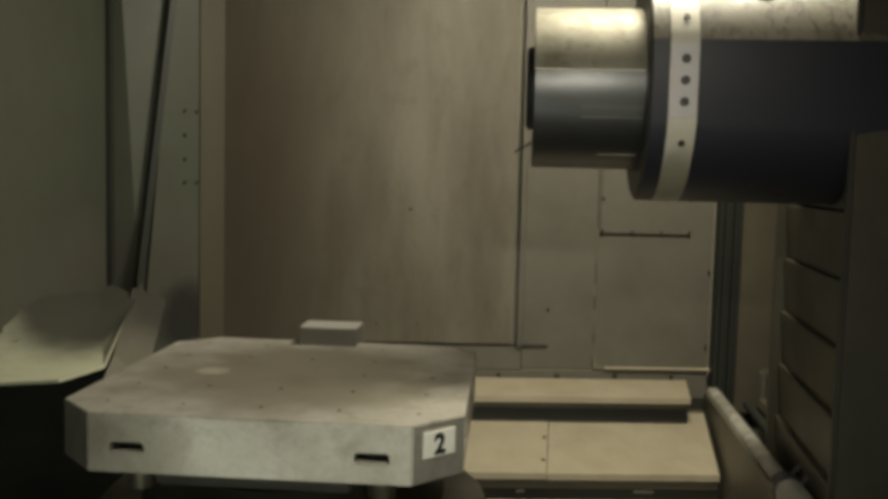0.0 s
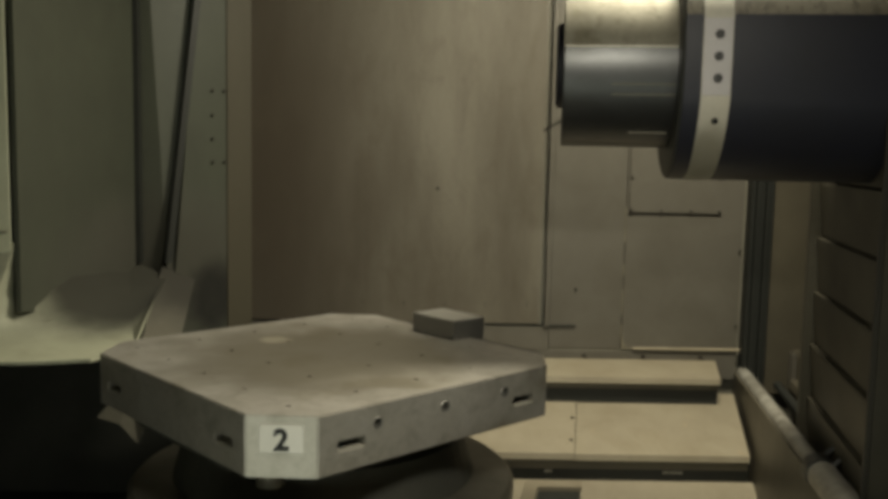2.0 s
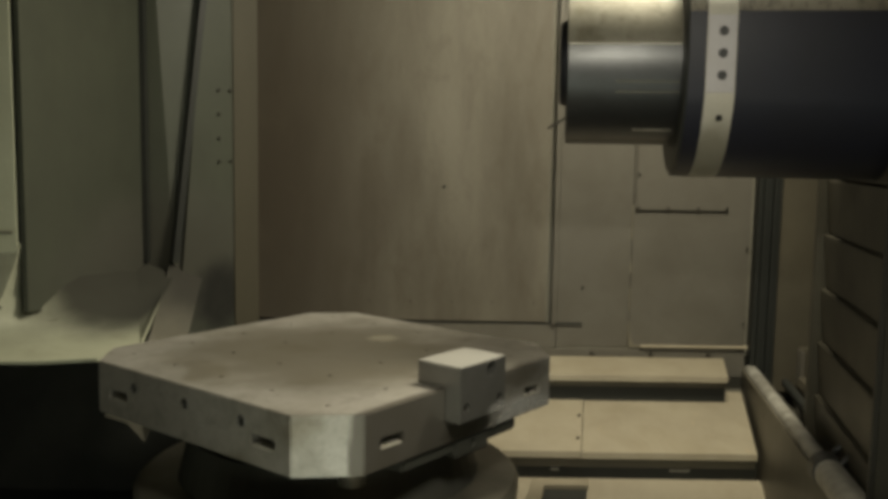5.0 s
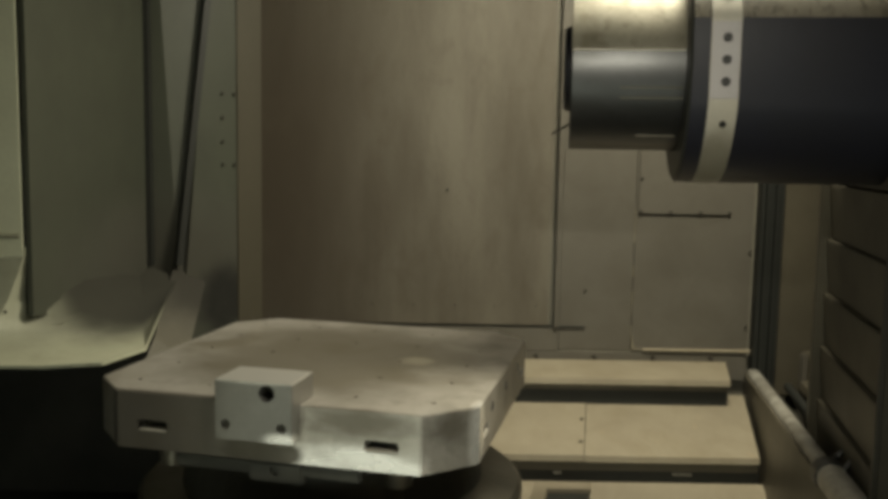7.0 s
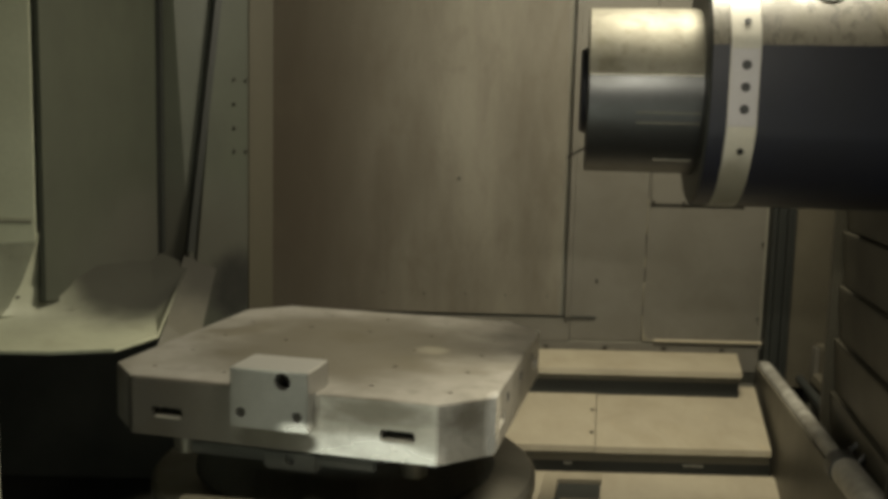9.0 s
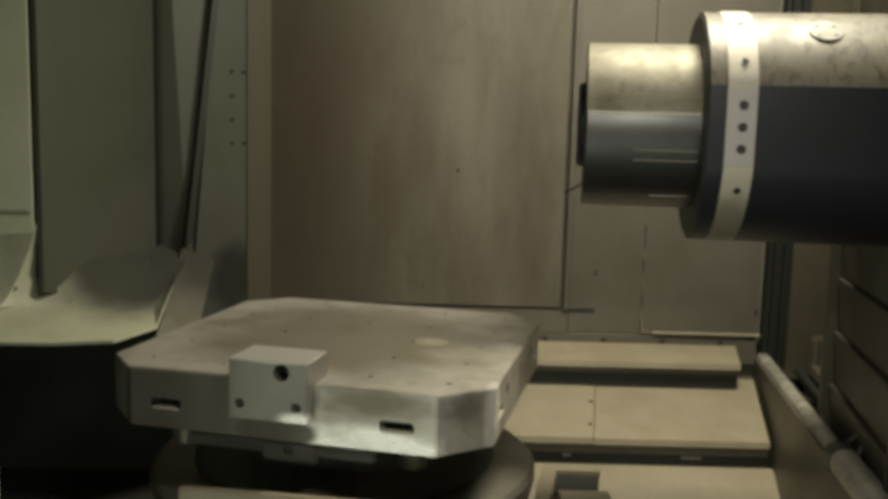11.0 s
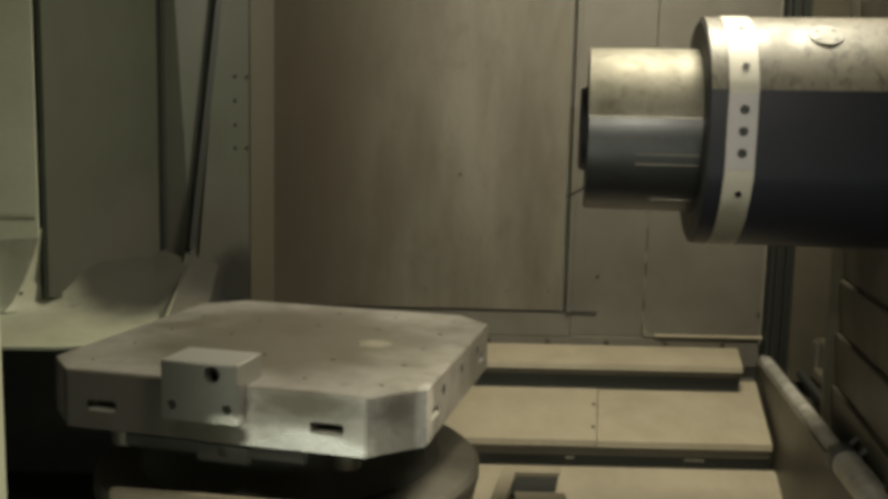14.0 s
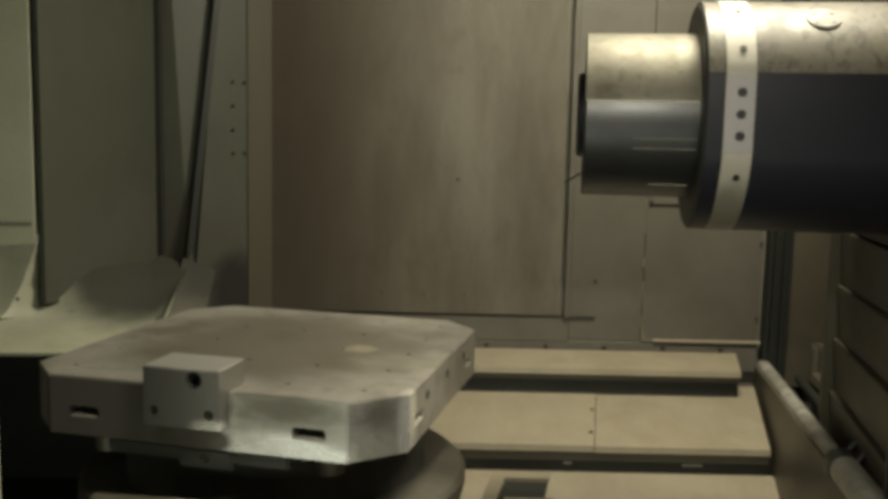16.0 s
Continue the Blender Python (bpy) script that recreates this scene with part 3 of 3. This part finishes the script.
def flatted(bm, x0, x1, r, flat, edge=0.0, halves="both"):
    """A drum along x with flats to the front and back; its upper cap, its lower body, or both."""
    a0 = math.acos(flat / r)
    pts = []
    for s in {"both": (0, math.pi), "cap": (0,), "body": (math.pi,)}[halves]:
        for k in range(29):
            a = s + a0 + (math.pi - 2 * a0) * k / 28
            pts.append((r * math.cos(a), r * math.sin(a)))
    if halves == "body":
        h = r * math.sin(a0)
        pts += [(flat, h), (-flat, h)]
    prism(bm, pts, 0, x0, x1)
    if edge:
        es = [e for e in bm.edges if abs(e.verts[0].co.x - x0) < 1e-6 and abs(e.verts[1].co.x - x0) < 1e-6]
        bmesh.ops.bevel(bm, geom=es, offset=edge, segments=2, affect="EDGES")


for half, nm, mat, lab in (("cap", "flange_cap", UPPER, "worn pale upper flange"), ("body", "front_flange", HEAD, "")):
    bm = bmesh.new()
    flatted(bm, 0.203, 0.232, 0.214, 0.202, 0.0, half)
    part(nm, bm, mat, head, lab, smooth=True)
bm = bmesh.new()
lathe(bm, [(0.199, 0.150), (0.199, 0.206), (0.2028, 0.209), (0.2028, 0.15)])
part("flange_face", bm, RUBBER, head, "black front seal face", smooth=True)
bm = bmesh.new()
flatted(bm, 0.232, 0.281, 0.2155, 0.2035)
part("band", bm, BAND, head, "white painted band with bolt holes", smooth=True)
solid("band_plate", PLATE, head, 0.2335, 0.2795, -0.2055, -0.2030, -0.066, 0.064, bevel=0.001, label="violet-grey plate with three bolts")
bm = bmesh.new()
flatted(bm, 0.281, 0.72, 0.214, 0.202, 0.0, "cap")
part("upper_shell", bm, UPPER, head, "worn upper shell of the housing, top light painted in", smooth=True)
bm = bmesh.new()
flatted(bm, 0.281, 0.72, 0.214, 0.202, 0.0, "body")
part("housing", bm, HEAD, head, "dark blue steel housing", smooth=True)
for x0, x1, dz in ((0.0, 0.196, 0.0215), (0.085, 0.196, -0.044), (0.085, 0.196, -0.062), (0.12, 0.19, -0.128)):
    bm = bmesh.new()
    cyl(bm, 0.0016, 0.0016, x1 - x0, Matrix.Translation((x0, -math.sqrt(0.1548 ** 2 - dz ** 2) - 0.0002, dz)) @ Y90, 8)
    part("ridge", bm, BAND if dz > 0 else IRON, head, "bright axial ridge")
bm = bmesh.new()
cyl(bm, 0.008, 0.008, 0.004, X90, 16)
HOLE = make("bolt", bm, BLACK)
HOLE_ME = HOLE.data
bpy.data.objects.remove(HOLE)
for z in (-0.037, 0.0, 0.037):
    shared("bolt", HOLE_ME, head, Matrix.Translation((0.2585, -0.2040, z)))
for a in (58, 31, -30):
    r = 0.2145
    shared("bolt", HOLE_ME, head, Matrix.Translation((0.2595, -r * math.cos(radians(a)), r * math.sin(radians(a)))) @ pose(0, 0, 0, -a) @ Matrix.Scale(0.75, 4))
bm = bmesh.new()
cyl(bm, 0.030, 0.029, 0.003, X90, 32)
PLUG = part("cover_plug", bm, UPPER, head, "round bolted plug")
PLUG.matrix_local = Matrix.Translation((0.40, -0.213 * math.cos(radians(52)), 0.213 * math.sin(radians(52)))) @ pose(0, 0, 0, -52)
for k in range(4):
    a = radians(45 + 90 * k)
    shared("bolt", HOLE_ME, PLUG, Matrix.Translation((0.02 * math.cos(a), -0.002, 0.02 * math.sin(a))) @ Matrix.Scale(0.5, 4))

bm = bmesh.new()
cyl(bm, 0.0022, 0.0022, 0.045, look((0.004, -0.10, -0.105), (-0.034, -0.10, -0.128)) @ pose(0, 0, 0, 180), 8)
part("nozzle", bm, SCREW, head, "thin bent coolant nozzle")

# ---- table and pallet ----
PX, PY, PZ = -0.185, 1.635, 1.182
carriage = thing("table_carriage", "round grey cast table base on its carriage", "machine table", at=(PX, PY, 0))
bm = bmesh.new()
lathe(bm, [(0.60, 0.33), (0.90, 0.335), (0.94, 0.345), (0.958, 0.345), (0.966, 0.337), (0.975, 0.25)], 72)
bmesh.ops.rotate(bm, verts=bm.verts, cent=(0, 0, 0), matrix=Matrix.Rotation(radians(-90), 3, "Y"))
part("drum", bm, IRON, carriage, "round cast table drum", smooth=True)
solid("saddle", DARK, carriage, -0.42, 0.36, -0.40, 0.42, 0.43, 0.70, bevel=0.01)
bm = bmesh.new()
box(bm, 0.0, 0.60, -0.015, 0.0, 0.86, 1.043, bevel=0.003)
fg = part("front_guard", bm, COVER, carriage, "pale front guard plate")
fg.matrix_local = pose(-0.20, -0.36, 0, 0, 0, -8)
bm = bmesh.new()
prism(bm, [(0.41, 0.26), (0.44, 0.26), (0.444, 0.385), (0.444, 0.488), (0.55, 0.488), (0.55, 0.535), (0.41, 0.535)], 2, 0.738, 0.752)
skew(bm, 0.43, 0.2)
part("bracket", bm, COVER, carriage, "cream sheet metal bracket")
# black plate added in place of the dark interior behind the bracket's opening
bm = bmesh.new()
box(bm, 0.446, 0.548, 0.375, 0.486, 0.735, 0.742)
skew(bm, 0.43, 0.2)
part("cut_out_shade", bm, RUBBER, carriage, "dark plate painting the shaded opening of the bracket")
solid("apron", COVER, carriage, 0.446, 0.56, 0.27, 0.373, 0.738, 0.750)

pallet = thing("pallet", "ground steel machine pallet with worn square corners cut off, marked 2", "pallet", at=(PX, PY, PZ))
H, C, TH = 0.315, 0.2433, 0.090
octo = [(-C, -H), (C, -H), (H, -C), (H, C), (C, H), (-C, H), (-H, C), (-H, -C)]
bm = bmesh.new()
prism(bm, octo, 2, -TH, 0)
bmesh.ops.bevel(bm, geom=list(bm.edges), offset=0.0018, segments=2, affect="EDGES")
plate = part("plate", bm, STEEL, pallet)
bm = bmesh.new()
for q in range(4):
    m = pose(0, 0, 0, 0, 0, 90 * q)
    for x in (-0.184, 0.184):
        box(bm, x - 0.026, x + 0.026, -H - 0.01, -H + 0.06, -0.061, -0.043, bevel=0.0025, m=m)
    if q in (1, 3):
        for x in (-0.136, 0, 0.136):
            cyl(bm, 0.007, 0.007, 0.04, m @ Matrix.Translation((x, -H + 0.03, -0.029)) @ X90, 16)
cut(plate, bm)
bm = bmesh.new()
for i in range(-2, 3):
    for j in range(-2, 3):
        if abs(i) + abs(j) != 0:
            cyl(bm, 0.0045, 0.0045, 0.03, pose(i * 0.1225, j * 0.1225, -0.02), 10)
cut(plate, bm)
for q in range(4):
    for x in (-0.184, 0.184):
        # dark box added deep in the slot in place of its shade
        bm = bmesh.new()
        box(bm, x - 0.0245, x + 0.0245, -H + 0.030, -H + 0.058, -0.0605, -0.0435, m=pose(0, 0, 0, 0, 0, 90 * q))
        part("slot_shade", bm, DARK, pallet, "dark insert standing in for the slot's shade")
        # lit edge of the slot floor, painted as a thin pale strip
        bm = bmesh.new()
        box(bm, x - 0.023, x + 0.023, -H + 0.0008, -H + 0.013, -0.0612, -0.0578, bevel=0.001, m=pose(0, 0, 0, 0, 0, 90 * q))
        part("slot_lip", bm, BAND, pallet, "pale strip painting the lit lower edge of the slot")
for q in (1, 3):
    for x in (-0.136, 0, 0.136):
        bm = bmesh.new()
        m = pose(0, 0, 0, 0, 0, 90 * q) @ Matrix.Translation((x, -H - 0.0003, -0.029)) @ pose(0, 0, 0, -90)
        ring = [[bm.verts.new(m @ Vector((r * math.cos(a), r * math.sin(a), d))) for a in (2 * math.pi * k / 20 for k in range(20))]
                for r, d in ((0.0092, 0.0), (0.0085, -0.0008), (0.0068, 0.0), (0.0066, 0.010))]
        for A, B in zip(ring, ring[1:]):
            for k in range(20):
                bm.faces.new((A[k], A[(k + 1) % 20], B[(k + 1) % 20], B[k]))
        part("hole_bushing", bm, STEEL_B, pallet, "bright rim of a threaded hole", smooth=True)
# under side rails and cones
bm = bmesh.new()
box(bm, -0.15, 0.15, -0.29, 0.306, -0.115, -TH - 0.001, bevel=0.004)
part("guide_bar", bm, DARK, pallet, "dark oily guide bar")
bm = bmesh.new()
box(bm, -0.062, 0.026, 0.27, 0.312, -0.124, -TH - 0.001, bevel=0.004)
gb = part("stop_block", bm, DARK, pallet, "small stop block with hole")
bm = bmesh.new()
cyl(bm, 0.008, 0.008, 0.04, pose(-0.017, 0.34, -0.105) @ X90, 14)
cut(gb, bm)
for x in (-0.19, 0.19):
    for y in (-0.24, 0.24):
        bm = bmesh.new()
        cyl(bm, 0.021, 0.024, 0.045, pose(x, y, -TH - 0.044), 20)
        part("foot", bm, IRON, pallet, smooth=True)
# dark disc added where the pallet's shadow lies on the drum
bm = bmesh.new()
cyl(bm, 0.27, 0.25, 0.075, pose(0, 0, -0.208), 48)
part("shade_disc", bm, DARK, pallet, "dark disc under the pallet in place of its shadow")

# number label on the cut corner
cx, cy = (C + H) / 2, -(C + H) / 2
lab = pose(cx, cy, 0, 0, 0, 45)
bm = bmesh.new()
box(bm, -0.031, 0.031, -0.0025, 0.0, -0.053, -0.013, bevel=0.0008)
plab = part("number_label", bm, LABEL, pallet, "white label with black 2")
plab.matrix_local = lab
cu = bpy.data.curves.new("numeral", "FONT")
cu.body, cu.size, cu.align_x, cu.extrude, cu.offset = "2", 0.042, "CENTER", 0.0004, 0.0016
tmp = new("tmp", cu)
bpy.context.view_layer.update()
me = bpy.data.meshes.new_from_object(tmp.evaluated_get(bpy.context.evaluated_depsgraph_get()))
bpy.data.objects.remove(tmp)
me.materials.clear()
me.materials.append(BLACK)
num = shared("numeral", me, plab, pose(0, -0.003, -0.048, 90))
tagged(num, "black numeral 2")

# locating block hooked over the far edge
blk = thing("locating_block", "milled steel locating block bolted over the pallet edge", "block")
bm = bmesh.new()
prism(bm, [(0.345, -0.051), (0.345, 0.0385), (0.260, 0.0385), (0.260, 0.0005), (0.3155, 0.0005), (0.3155, -0.051)], 0, -0.058, 0.063)
bmesh.ops.bevel(bm, geom=list(bm.edges), offset=0.0012, segments=2, affect="EDGES")
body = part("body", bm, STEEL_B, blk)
bm = bmesh.new()
cyl(bm, 0.0125, 0.0125, 0.05, pose(-0.019, 0.36, 0.0225) @ X90 @ pose(0, 0, 0, 0, 0, 0), 20)
for x in (-0.042, 0.046):
    cyl(bm, 0.0075, 0.0075, 0.02, pose(x, 0.352, -0.028) @ X90, 16)
cut(body, bm)
# dark discs: shade painted into the big hole, socket bolts in the small ones
for x, z, r, d in ((-0.019, 0.0225, 0.0122, 0.315), (-0.042, -0.028, 0.0062, 0.338), (0.046, -0.028, 0.0062, 0.338)):
    bm = bmesh.new()
    cyl(bm, r, r, 0.003, pose(x, d, z, -90), 16)
    part("bolt", bm, SCREW, blk, "dark disc at the bottom of a block hole")


def motions():
    # turn of the pallet in degrees
    turn = [(0.0, -6.6), (0.5, -6.6), (0.8, -6.0), (0.9, -9.0), (1.0, -14.5), (1.2, -34.7), (1.3, -41.5), (1.4, -45.6), (1.5, -46.5), (1.7, -47.2), (2.0, -47.6), (2.5, -47.9),
            (2.7, -48.4), (2.8, -49.5), (3.0, -54.3), (3.2, -61.5), (3.5, -72.6), (3.8, -83.6), (4.0, -91.2), (4.2, -98.3), (4.9, -125.0),
            (5.6, -152.0), (6.3, -179.1), (6.5, -186.0), (6.7, -191.2), (7.0, -193.3), (12.0, -193.4), (16.0, -193.4)]
    slide = [(0, 0), (12.1, 0), (12.25, -0.010), (12.5, -0.029), (13.0, -0.0555), (13.5, -0.082), (14.0, -0.107), (14.25, -0.118), (14.5, -0.1245), (14.7, -0.126), (16, -0.127)]
    times = sorted({t for t, _ in turn} | {t for t, _ in slide})

    def at(rows, t):
        return float(np.interp(t, [r[0] for r in rows], [r[1] for r in rows]))
    for ob in (pallet, blk):
        walk(ob, [(t, pose(PX + at(slide, t), PY, PZ, 0, 0, at(turn, t))) for t in times])
    walk(carriage, [(t, pose(PX + x, PY, 0)) for t, x in slide])
    lift = [(0, 1.7155), (7.4, 1.7165), (7.6, 1.714), (8.0, 1.6967), (8.5, 1.6744), (9.0, 1.6529), (10.0, 1.611), (10.8, 1.577), (11.1, 1.5695),
            (11.5, 1.5692), (15.0, 1.5696), (15.3, 1.571), (15.5, 1.5778), (16.0, 1.6068)]
    walk(head, [(t, pose(SX, SY, z + 0.004, 0, 0, SPIN)) for t, z in lift])


motions()
